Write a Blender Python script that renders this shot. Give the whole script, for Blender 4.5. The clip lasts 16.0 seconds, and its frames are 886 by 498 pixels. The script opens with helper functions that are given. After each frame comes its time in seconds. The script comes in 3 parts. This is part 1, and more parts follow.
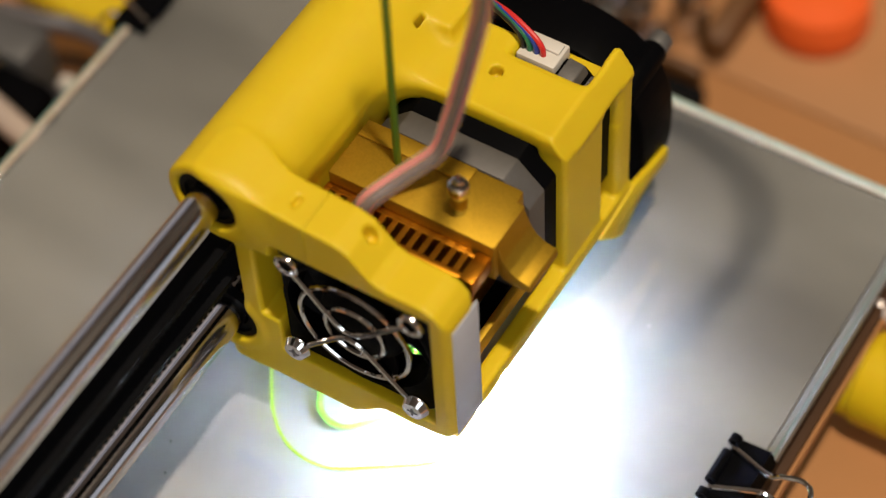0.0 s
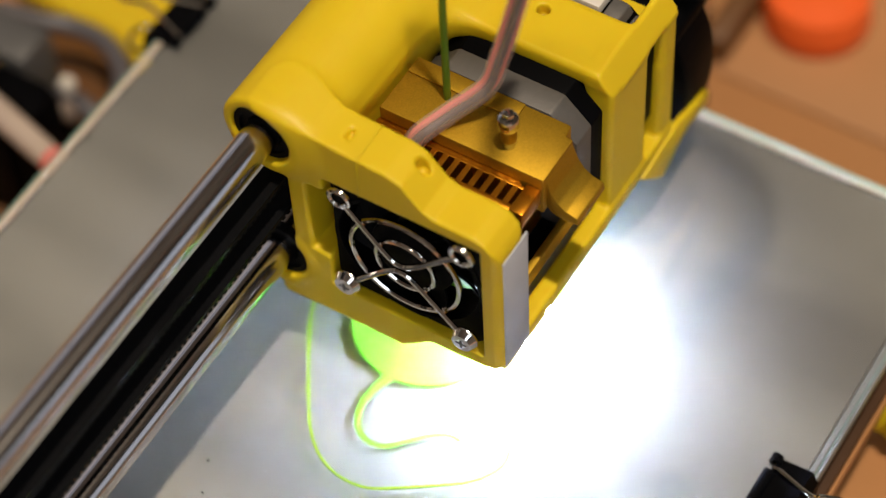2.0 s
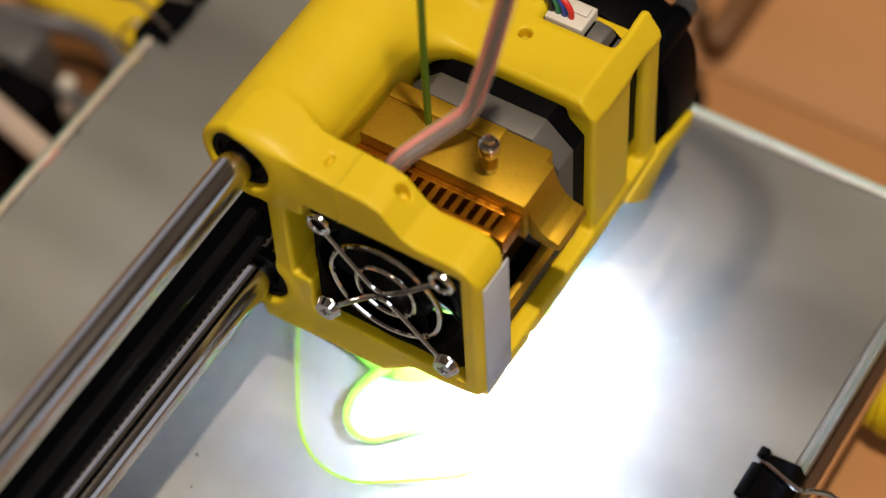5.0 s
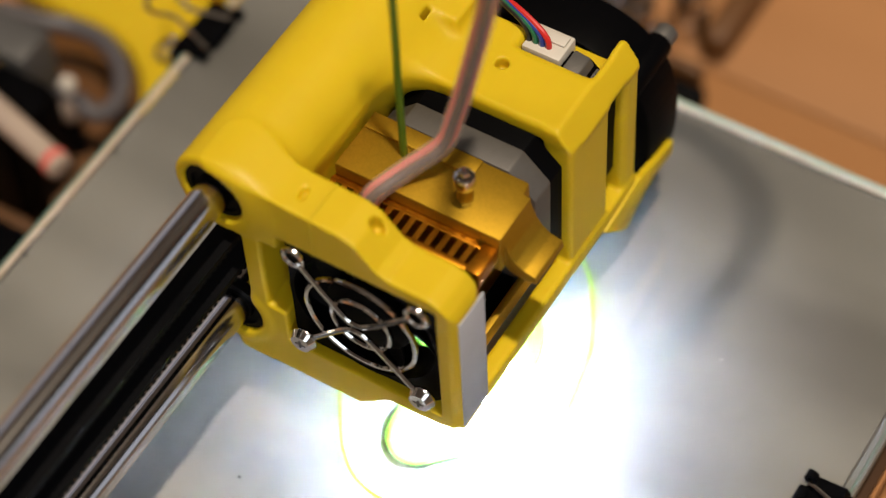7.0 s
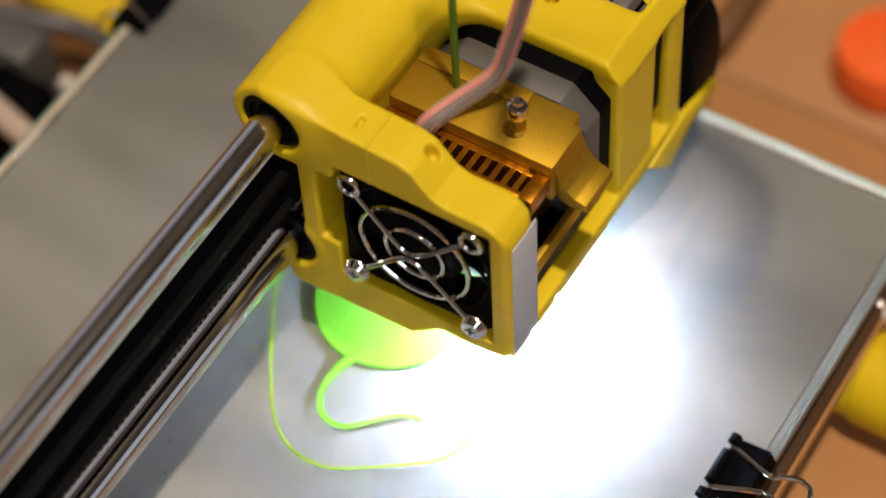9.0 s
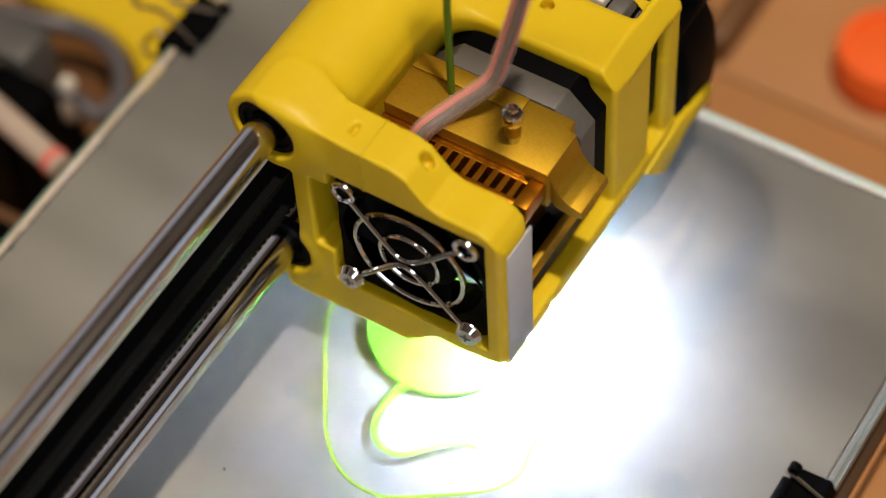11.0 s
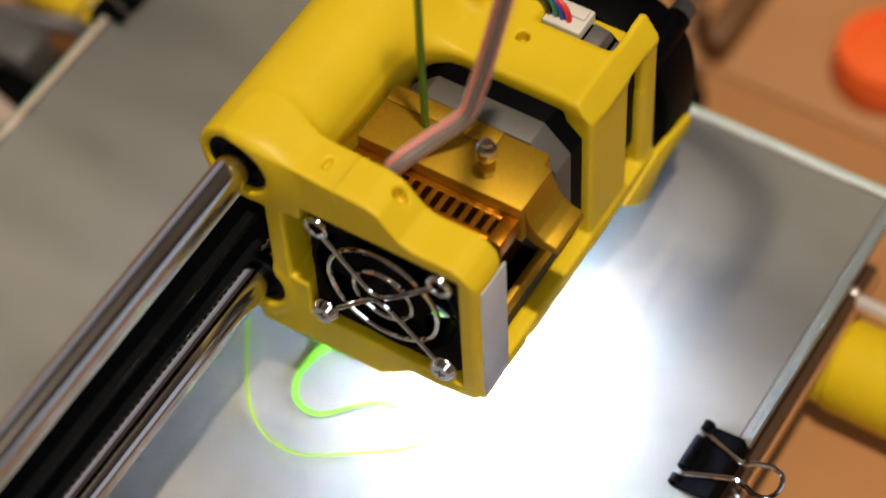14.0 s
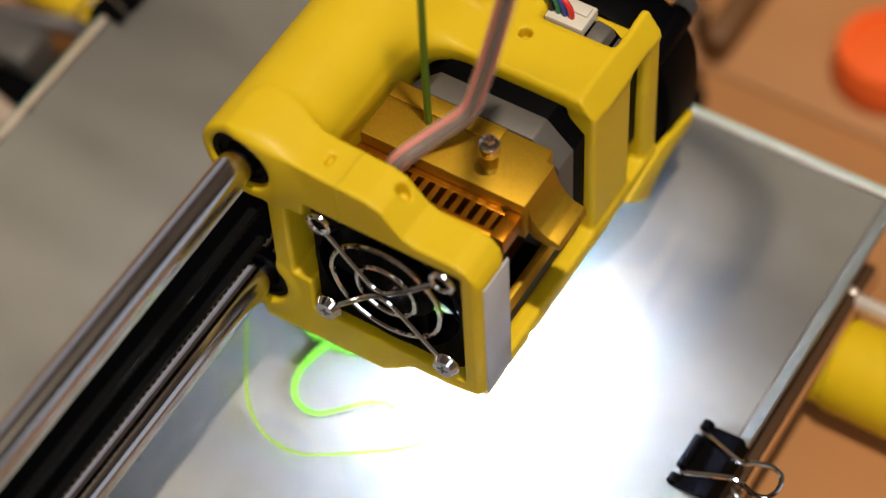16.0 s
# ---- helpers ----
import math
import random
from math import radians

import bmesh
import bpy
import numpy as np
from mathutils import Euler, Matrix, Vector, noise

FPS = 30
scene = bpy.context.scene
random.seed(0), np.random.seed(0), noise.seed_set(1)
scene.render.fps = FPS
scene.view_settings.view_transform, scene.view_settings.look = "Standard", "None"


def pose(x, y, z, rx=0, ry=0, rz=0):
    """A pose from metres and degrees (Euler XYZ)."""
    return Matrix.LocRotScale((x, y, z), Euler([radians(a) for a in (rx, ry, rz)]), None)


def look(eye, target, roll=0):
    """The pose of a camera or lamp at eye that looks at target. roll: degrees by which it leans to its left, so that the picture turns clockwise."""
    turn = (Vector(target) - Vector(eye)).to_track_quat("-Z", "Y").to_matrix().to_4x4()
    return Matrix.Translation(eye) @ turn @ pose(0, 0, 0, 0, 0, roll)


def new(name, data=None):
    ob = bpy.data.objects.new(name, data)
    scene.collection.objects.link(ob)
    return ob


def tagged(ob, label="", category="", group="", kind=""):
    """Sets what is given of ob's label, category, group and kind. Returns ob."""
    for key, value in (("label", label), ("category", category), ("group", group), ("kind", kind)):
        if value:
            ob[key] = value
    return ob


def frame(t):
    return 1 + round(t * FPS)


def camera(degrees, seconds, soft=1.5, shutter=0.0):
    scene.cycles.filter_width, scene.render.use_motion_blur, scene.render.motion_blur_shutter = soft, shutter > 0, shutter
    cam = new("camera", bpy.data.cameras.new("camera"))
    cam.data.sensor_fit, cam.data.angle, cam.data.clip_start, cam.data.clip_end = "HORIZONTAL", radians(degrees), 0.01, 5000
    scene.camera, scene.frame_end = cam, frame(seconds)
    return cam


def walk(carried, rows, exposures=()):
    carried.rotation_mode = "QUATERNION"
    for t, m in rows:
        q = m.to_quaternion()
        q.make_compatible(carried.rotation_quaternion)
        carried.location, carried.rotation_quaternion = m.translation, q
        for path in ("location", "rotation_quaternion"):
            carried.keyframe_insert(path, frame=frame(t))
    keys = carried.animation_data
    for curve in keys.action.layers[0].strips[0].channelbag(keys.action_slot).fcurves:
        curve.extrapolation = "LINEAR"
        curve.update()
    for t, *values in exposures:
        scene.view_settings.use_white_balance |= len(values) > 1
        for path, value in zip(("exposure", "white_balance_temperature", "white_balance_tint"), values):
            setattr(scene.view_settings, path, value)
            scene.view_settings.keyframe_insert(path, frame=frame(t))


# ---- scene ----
cam = camera(20.41, 16.0, soft=1.25, shutter=0.3)
# carriage space is in millimetres from the top corner of its fan; the bed's top is 70 mm below that, the table 155 mm
UP = 0.155
EYE = Matrix(((0.52118, 0.70255, -0.48456, -0.24344), (-0.85264, 0.40389, -0.33148, -0.21069), (-0.03717, 0.58591, 0.80952, 0.43661 + UP), (0, 0, 0, 1)))
EYE = Matrix.LocRotScale(EYE.translation, EYE.to_quaternion(), None)
cam.data.dof.use_dof = True
cam.data.dof.focus_distance = 0.563
cam.data.dof.aperture_fstop = 6.2
walk(cam, [(0.0, EYE), (16.0, EYE)])

# seconds, carriage along the rods, bed across them (mm)
TRAVEL = [
    (0.0, 0, 0), (0.1, -0.5, 0), (0.2, -0.5, 0), (0.3, 0.9, 0), (0.4, 2.2, 2), (0.5, 4.4, 2.1), (0.6, 4.0, -2.4),
    (0.7, 0.2, -2.3), (0.8, -3.2, -5.9), (0.9, -1.6, -9), (1.0, -4.4, -12.4), (1.1, -0.8, -14), (1.2, 3.4, -14), (1.3, 4.2, -18.8),
    (1.4, 4.7, -21.3), (1.5, 9.2, -16.1), (1.6, 11.4, -17.6), (1.7, 13.6, -19), (1.8, 13.6, -12.3), (1.9, 16.2, -12.1), (2.0, 21.3, -10.9),
    (2.1, 18.2, -8.1), (2.2, 19.7, -5.8), (2.3, 18.2, -4.2), (2.4, 14.3, -4.1), (2.5, 14.1, 1.8), (2.6, 13.1, 2.3), (2.7, 10.1, -0.2),
    (2.8, 6.6, 3), (2.9, 6.6, -0.6), (3.0, 4.5, -4.0), (3.1, 0.4, -3.6), (3.2, 0.6, -6), (3.3, 0.8, -10), (3.4, -0.3, -11.4),
    (3.5, 6.0, -11.5), (3.6, 6.6, -15.5), (3.7, 8.0, -13.7), (3.8, 12.1, -13.6), (3.9, 12.1, -9.7), (4.0, 15.1, -8.4), (4.1, 14.9, -6.1),
    (4.2, 12.9, -6.3), (6.3, 15.1, -14.8), (6.4, 15.5, -19.5), (6.5, 15.9, -22.9), (6.6, 13.3, -22.6), (6.7, 10.3, -19.9), (6.8, 6.7, -23.6),
    (6.9, 3.4, -23.9), (7.0, 2.6, -20.1), (7.2, -2.2, -16.2), (7.4, 1.0, -21), (7.5, 3.7, -23.4), (7.6, 8.7, -24.3), (7.8, 16.9, -26.3),
    (8.0, 17.7, -18.3), (8.1, 20.3, -16.1), (8.2, 23.5, -16.1), (8.3, 29.6, -16.2), (8.4, 30.7, -15), (8.5, 29.2, -11.5), (8.6, 25.4, -7.7),
    (8.7, 27.6, -4.7), (8.8, 32.1, -0.6), (8.9, 29.1, -0.7), (9.0, 25.3, 0.1), (9.2, 17.5, 2.3), (9.4, 19.4, 1.6), (9.5, 24.3, 1.7),
    (9.6, 28.5, 1.6), (9.7, 24.8, 3.8), (11.8, 23.0, -25.1), (11.9, 25.2, -23.4), (12.0, 28.3, -22.5), (12.1, 35.4, -18.3), (12.2, 38.8, -15.5),
    (12.3, 35.4, -10.7), (12.4, 32.3, -8.4), (12.5, 35.2, -5.1), (12.6, 39.0, -5.5), (12.7, 36.1, -8), (12.8, 40.0, -12.8), (12.9, 42.5, -11.5),
    (13.0, 41.0, -8.8), (13.1, 41.3, -7.2), (13.2, 41.3, -7), (13.3, 41.3, -7.1), (13.4, 32.3, -9.4), (13.5, 26.4, -10.0), (13.6, 18.3, -10.6),
    (13.7, 14.8, -9.6), (13.8, 14.8, -4), (13.9, 14.6, 5.2), (14.0, 11.9, 7.3), (14.1, 4.4, 8.9), (14.2, -2.1, 10.2), (14.3, -7.2, 11.3),
    (14.4, -12.5, 12.3), (14.5, -13.5, 12.4), (14.6, -13.5, 13.2), (14.7, -13.7, 9), (14.8, -16.8, 5.2), (14.9, -20.7, 1), (15.0, -23.9, -2.4),
    (15.1, -20.5, -8.2), (15.2, -19, -10.9), (15.3, -13, -12.0), (15.4, -5.8, -9), (15.5, -5.2, -6.1), (15.6, -1.0, 0), (15.7, 1.2, 2),
    (15.8, 5.4, 4.2), (15.9, 10.5, 6.5), (16.0, 13.1, 7.6),
]

# ---- light ----
world = bpy.data.worlds.new("world")
scene.world = world
world.use_nodes = True
world.node_tree.nodes["Background"].inputs[0].default_value = (1.0, 0.86, 0.68, 1)
world.node_tree.nodes["Background"].inputs[1].default_value = 0.014
scene.view_settings.exposure = 0.0


def area_light(name, eye, target, size, power, color):
    d = bpy.data.lights.new(name, "AREA")
    d.shape, d.size, d.size_y, d.energy, d.color = "RECTANGLE", size[0], size[1], power, color
    ob = new(name, d)
    ob.matrix_world = look(eye, target)
    return ob


area_light("ceiling_lamp", (-0.125, -0.375, 2.3), (0.0, 0.0, 0.2), (0.06, 0.06), 23.5, (1.0, 0.86, 0.66))
area_light("ceiling_lamp", (-0.09, -0.415, 2.3), (0.0, 0.0, 0.2), (0.06, 0.06), 23.5, (1.0, 0.86, 0.66))
# Unseen lamp added to brighten the faces towards -x.
area_light("unseen_side_light", (-1.5, -1.2, 1.5), (0.0, 0.0, 0.2), (1.0, 1.2), 13, (0.80, 0.90, 1.0))
# Unseen window, inferred from the rods' bluish reflections.
area_light("unseen_side_light", (0.85, -1.5, 0.62), (0.0, 0.0, 0.2), (1.0, 0.8), 1.3, (0.72, 0.82, 1.0))
# Broad unseen lamp added to give the rods a soft +y reflection.
area_light("unseen_side_light", (0.5, 2.0, 1.3), (0.0, 0.0, 0.2), (2.4, 1.5), 3.4, (0.86, 0.86, 1.0))


# ---- materials ----
def material(name, color, rough=0.5, metal=0.0, noise_scale=0.0, vary=0.1, bump=0.0, bump_scale=400.0, transmission=0.0, emission=0.0, coat=0.0, ior=1.5, stretch=(1, 1, 1), sub=0.0, specular=0.5):
    m = bpy.data.materials.new(name)
    m.use_nodes = True
    t = m.node_tree
    b = t.nodes["Principled BSDF"]
    b.inputs["Base Color"].default_value = (*color, 1)
    b.inputs["Roughness"].default_value = rough
    b.inputs["Metallic"].default_value = metal
    b.inputs["IOR"].default_value = ior
    b.inputs["Transmission Weight"].default_value = transmission
    b.inputs["Coat Weight"].default_value = coat
    b.inputs["Specular IOR Level"].default_value = specular
    if sub:
        b.inputs["Subsurface Weight"].default_value = sub
        b.inputs["Subsurface Radius"].default_value = (0.004, 0.003, 0.0006)
        b.inputs["Subsurface Scale"].default_value = 1.0
    if emission:
        b.inputs["Emission Color"].default_value = (*color, 1)
        b.inputs["Emission Strength"].default_value = emission
    co = t.nodes.new("ShaderNodeTexCoord")
    mp = t.nodes.new("ShaderNodeMapping")
    mp.inputs["Scale"].default_value = stretch
    t.links.new(co.outputs["Object"], mp.inputs[0])
    if noise_scale:
        n = t.nodes.new("ShaderNodeTexNoise")
        n.inputs["Scale"].default_value, n.inputs["Detail"].default_value = noise_scale, 6
        t.links.new(mp.outputs[0], n.inputs["Vector"])
        r = t.nodes.new("ShaderNodeMapRange")
        r.inputs["To Min"].default_value, r.inputs["To Max"].default_value = 1 - vary, 1 + vary
        t.links.new(n.outputs["Fac"], r.inputs["Value"])
        mul = t.nodes.new("ShaderNodeVectorMath")
        mul.operation = "SCALE"
        mul.inputs[0].default_value = color
        t.links.new(r.outputs[0], mul.inputs["Scale"])
        t.links.new(mul.outputs[0], b.inputs["Base Color"])
        r2 = t.nodes.new("ShaderNodeMapRange")
        r2.inputs["To Min"].default_value, r2.inputs["To Max"].default_value = max(0.02, rough - vary * 0.4), rough + vary * 0.4
        t.links.new(n.outputs["Fac"], r2.inputs["Value"])
        t.links.new(r2.outputs[0], b.inputs["Roughness"])
    if bump:
        n2 = t.nodes.new("ShaderNodeTexNoise")
        n2.inputs["Scale"].default_value, n2.inputs["Detail"].default_value = bump_scale, 4
        t.links.new(mp.outputs[0], n2.inputs["Vector"])
        bp = t.nodes.new("ShaderNodeBump")
        bp.inputs["Strength"].default_value, bp.inputs["Distance"].default_value = bump, 0.0004
        t.links.new(n2.outputs["Fac"], bp.inputs["Height"])
        t.links.new(bp.outputs[0], b.inputs["Normal"])
    return m


def layered_plastic(name, color):
    """Printed plastic: fine layer lines along z and a soft sheen."""
    m = material(name, color, 0.55, noise_scale=60, vary=0.07, sub=0.35, coat=0.08, specular=0.3)
    m.node_tree.nodes["Principled BSDF"].inputs["Coat Roughness"].default_value = 0.3
    t = m.node_tree
    co = t.nodes.new("ShaderNodeTexCoord")
    w = t.nodes.new("ShaderNodeTexWave")
    w.bands_direction = "Z"
    w.inputs["Scale"].default_value, w.inputs["Distortion"].default_value, w.inputs["Detail"].default_value = 900, 1.2, 2
    bp = t.nodes.new("ShaderNodeBump")
    bp.inputs["Strength"].default_value, bp.inputs["Distance"].default_value = 0.05, 0.0002
    t.links.new(co.outputs["Object"], w.inputs["Vector"])
    t.links.new(w.outputs["Fac"], bp.inputs["Height"])
    t.links.new(bp.outputs[0], t.nodes["Principled BSDF"].inputs["Normal"])
    return m


def thin_glass(name, tint, gloss):
    m = bpy.data.materials.new(name)
    m.use_nodes = True
    t = m.node_tree
    t.nodes.remove(t.nodes["Principled BSDF"])
    a, g, mix = t.nodes.new("ShaderNodeBsdfTransparent"), t.nodes.new("ShaderNodeBsdfGlossy"), t.nodes.new("ShaderNodeMixShader")
    a.inputs[0].default_value = (*tint, 1)
    g.inputs["Roughness"].default_value = 0.04
    mix.inputs[0].default_value = gloss
    t.links.new(a.outputs[0], mix.inputs[1])
    t.links.new(g.outputs[0], mix.inputs[2])
    t.links.new(mix.outputs[0], t.nodes["Material Output"].inputs[0])
    return m


def milky_film(name, color, cover, tint=(1, 1, 1)):
    """Thin clear plastic: part see-through, part pale and glossy, with wrinkles."""
    m = material(name, color, 0.25, noise_scale=300, vary=0.15, bump=0.5, bump_scale=250)
    t = m.node_tree
    a, mix = t.nodes.new("ShaderNodeBsdfTransparent"), t.nodes.new("ShaderNodeMixShader")
    a.inputs[0].default_value = (*tint, 1)
    mix.inputs[0].default_value = cover
    t.links.new(a.outputs[0], mix.inputs[1])
    t.links.new(t.nodes["Principled BSDF"].outputs[0], mix.inputs[2])
    t.links.new(mix.outputs[0], t.nodes["Material Output"].inputs[0])
    return m


YELLOW = layered_plastic("yellow_plastic", (0.67, 0.465, 0.007))
BLACK = material("black_plastic", (0.0016, 0.0016, 0.0022), 0.5, specular=0.04, noise_scale=80, vary=0.15, bump=0.05)
RUBBER = material("black_rubber", (0.0025, 0.0027, 0.0035), 0.55, specular=0.08, noise_scale=200, vary=0.2)
STEEL = material("polished_steel", (0.62, 0.60, 0.60), 0.16, 1.0, noise_scale=90, vary=0.05, stretch=(0.1, 1, 1))
CHROME = material("chrome_wire", (0.66, 0.63, 0.60), 0.10, 1.0, noise_scale=700, vary=0.12)
GOLD = material("gold_anodised", (0.47, 0.285, 0.026), 0.56, 1.0, noise_scale=2600, vary=0.35, bump=0.16, bump_scale=3500)
COPPER = material("orange_anodised_fins", (0.52, 0.205, 0.014), 0.36, 1.0, noise_scale=300, vary=0.1)
MOTOR = material("cast_aluminium", (0.145, 0.135, 0.128), 0.58, 0.6, noise_scale=500, vary=0.14, bump=0.12, bump_scale=1500)
GLASS = thin_glass("bed_glass", (0.98, 0.985, 0.98), 0.035)
DARK_STEEL = material("dark_steel", (0.10, 0.095, 0.095), 0.5, 0.3, noise_scale=300, vary=0.2)
GREY_STRIP = material("grey_strip", (0.45, 0.46, 0.50), 0.5, noise_scale=90, vary=0.12, bump=0.1)
BEIGE = material("beige_plastic", (0.46, 0.36, 0.30), 0.5, noise_scale=60, vary=0.1)
GROUND_EDGE = material("ground_edge", (0.60, 0.47, 0.35), 0.3, noise_scale=60, vary=0.2)
FROSTED_EDGE = material("frosted_edge", (0.17, 0.172, 0.163), 0.5, noise_scale=40, vary=0.12)
TEAL_EDGE = material("teal_edge", (0.15, 0.24, 0.20), 0.3, noise_scale=40, vary=0.12)
GLASS_EDGE = material("glass_edge", (0.40, 0.48, 0.40), 0.35, noise_scale=40, vary=0.15, coat=0.5)
PLATE = material("bed_plate", (0.230, 0.220, 0.207), 0.55, 0.0, specular=0.3, stretch=(1, 0.35, 1), noise_scale=22, vary=0.85, bump=0.08, bump_scale=60)
WOOD = material("varnished_wood", (0.43, 0.20, 0.078), 0.45, noise_scale=22, vary=0.22, stretch=(1, 0.12, 1), bump=0.1, bump_scale=120)
# Darkened wood colour that holds the bed's shade on its carrier board.
SHADED_WOOD = material("shaded_wood", (0.055, 0.022, 0.007), 0.5, noise_scale=30, vary=0.25)
DARKWOOD = material("brown_board", (0.13, 0.052, 0.013), 0.5, noise_scale=30, vary=0.2)
GREEN = material("green_filament", (0.085, 0.17, 0.012), 0.35, sub=0.2)
PRINT = milky_film("green_print", (0.25, 0.70, 0.055), 0.66, (0.80, 1.0, 0.42))
THIN_PRINT = milky_film("thin_green_print", (0.44, 0.66, 0.04), 0.52, (0.85, 1.0, 0.45))
ORANGE = material("orange_plastic", (0.85, 0.12, 0.015), 0.5, noise_scale=30, vary=0.05)
PALE_STEEL = material("pale_steel", (0.80, 0.70, 0.66), 0.42, 0.5, noise_scale=90, vary=0.08)
WHITE = material("white_plastic", (0.60, 0.55, 0.49), 0.45, noise_scale=60, vary=0.06)
SLEEVE = milky_film("clear_sleeve", (0.98, 0.80, 0.70), 0.20)
WALL = material("wall_paint", (0.42, 0.385, 0.34), 0.8, noise_scale=5, vary=0.05)
LED = material("led_glow", (0.62, 0.75, 1.0), 0.5, emission=1190)
WIRE = {n: material(n + "_wire", c, 0.4) for n, c in (("red", (0.6, 0.02, 0.02)), ("blue", (0.02, 0.05, 0.30)), ("green", (0.02, 0.16, 0.08)), ("black", (0.012, 0.012, 0.012)), ("grey", (0.10, 0.09, 0.10)), ("brown", (0.045, 0.022, 0.030)), ("pink", (0.72, 0.15, 0.13)))}

MM = 0.001


# ---- mesh helpers, all in millimetres ----
def finish(name, bm, mat, parent=None, label="", smooth=False):
    me = bpy.data.meshes.new(name)
    bmesh.ops.recalc_face_normals(bm, faces=bm.faces)
    bmesh.ops.scale(bm, vec=(MM, MM, MM), verts=bm.verts)
    bm.to_mesh(me)
    bm.free()
    me.materials.append(mat)
    if smooth:
        me.shade_smooth()
        me.set_sharp_from_angle(angle=radians(38))
    ob = new(name, me)
    if parent:
        ob.parent = parent
    if label:
        tagged(ob, label)
    return ob


def part(name, bm, mat, parent, label="", smooth=True):
    return finish(name, bm, mat, parent, label, smooth)


def thing(name, label, category, group="", at=(0, 0, 0)):
    e = new(name)
    e.empty_display_size = 0.02
    e.location = at
    return tagged(e, label, category, group)


def box(lo, hi, bevel=0.0, bm=None, seg=2):
    bm = bm or bmesh.new()
    c = [(a + b) / 2 for a, b in zip(lo, hi)]
    s = [abs(b - a) for a, b in zip(lo, hi)]
    r = bmesh.ops.create_cube(bm, size=1, matrix=Matrix.Translation(c) @ Matrix.Diagonal((*s, 1)))
    if bevel:
        ed = list({e for v in r["verts"] for e in v.link_edges})
        bmesh.ops.bevel(bm, geom=ed, offset=bevel, segments=seg, affect="EDGES", profile=0.5)
    return bm


def cyl(a, b, r, r2=None, seg=32, bevel=0.0, bm=None):
    bm = bm or bmesh.new()
    a, b = Vector(a), Vector(b)
    q = (b - a).to_track_quat("Z", "Y").to_matrix().to_4x4()
    res = bmesh.ops.create_cone(bm, cap_ends=True, segments=seg, radius1=r, radius2=r if r2 is None else r2, depth=(b - a).length, matrix=Matrix.Translation((a + b) / 2) @ q)
    if bevel:
        ed = [e for e in {e for v in res["verts"] for e in v.link_edges} if any(len(f.verts) > 4 for f in e.link_faces)]
        bmesh.ops.bevel(bm, geom=ed, offset=bevel, segments=2, affect="EDGES", profile=0.5)
    return bm


def ring(center, axis, r_out, r_in, depth, seg=40, bm=None):
    bm = bm or bmesh.new()
    q = Vector(axis).to_track_quat("Z", "Y").to_matrix()
    c = Vector(center)
    loops = []
    for r, h in ((r_out, -depth / 2), (r_out, depth / 2), (r_in, depth / 2), (r_in, -depth / 2)):
        loops.append([bm.verts.new(c + q @ Vector((r * math.cos(2 * math.pi * i / seg), r * math.sin(2 * math.pi * i / seg), h))) for i in range(seg)])
    for k in range(4):
        A, B = loops[k], loops[(k + 1) % 4]
        for i in range(seg):
            bm.faces.new((A[i], A[(i + 1) % seg], B[(i + 1) % seg], B[i]))
    return bm


def spline(pts, n=10, closed=False):
    """Points of a smooth curve through pts."""
    P = [Vector(p) for p in pts]
    out, m = [], len(P)
    for i in range(m if closed else m - 1):
        p1, p2 = P[i], P[(i + 1) % m]
        p0 = P[i - 1] if (closed or i > 0) else p1 * 2 - p2
        p3 = P[(i + 2) % m] if (closed or i + 2 < m) else p2 * 2 - p1
        for k in range(n):
            s = k / n
            out.append(0.5 * (2 * p1 + (p2 - p0) * s + (2 * p0 - 5 * p1 + 4 * p2 - p3) * s * s + (3 * p1 - p0 - 3 * p2 + p3) * s ** 3))
    if not closed:
        out.append(P[-1])
    return out


def pipe(pts, r, seg=10, closed=False, bm=None, flat=1.0):
    """A round bar along pts; flat squeezes it along z; r may be a function of 0..1."""
    bm = bm or bmesh.new()
    P = [Vector(p) for p in pts]
    n = len(P)
    loops, prev = [], None
    for i, p in enumerate(P):
        a = P[i - 1] if (closed or i > 0) else p
        b = P[(i + 1) % n] if (closed or i < n - 1) else p
        t = (b - a).normalized()
        u = prev - t * prev.dot(t) if prev else t.orthogonal()
        u.normalize()
        prev = u
        v = t.cross(u)
        rr = r(i / (n - 1)) if callable(r) else r
        ring_ = []
        for k in range(seg):
            w = u * math.cos(2 * math.pi * k / seg) * rr + v * math.sin(2 * math.pi * k / seg) * rr
            w.z *= flat
            ring_.append(bm.verts.new(p + w))
        loops.append(ring_)
    for i in range(n if closed else n - 1):
        A, B = loops[i], loops[(i + 1) % n]
        for k in range(seg):
            bm.faces.new((A[k], A[(k + 1) % seg], B[(k + 1) % seg], B[k]))
    if not closed:
        bm.faces.new(loops[0])
        bm.faces.new(loops[-1])
    return bm


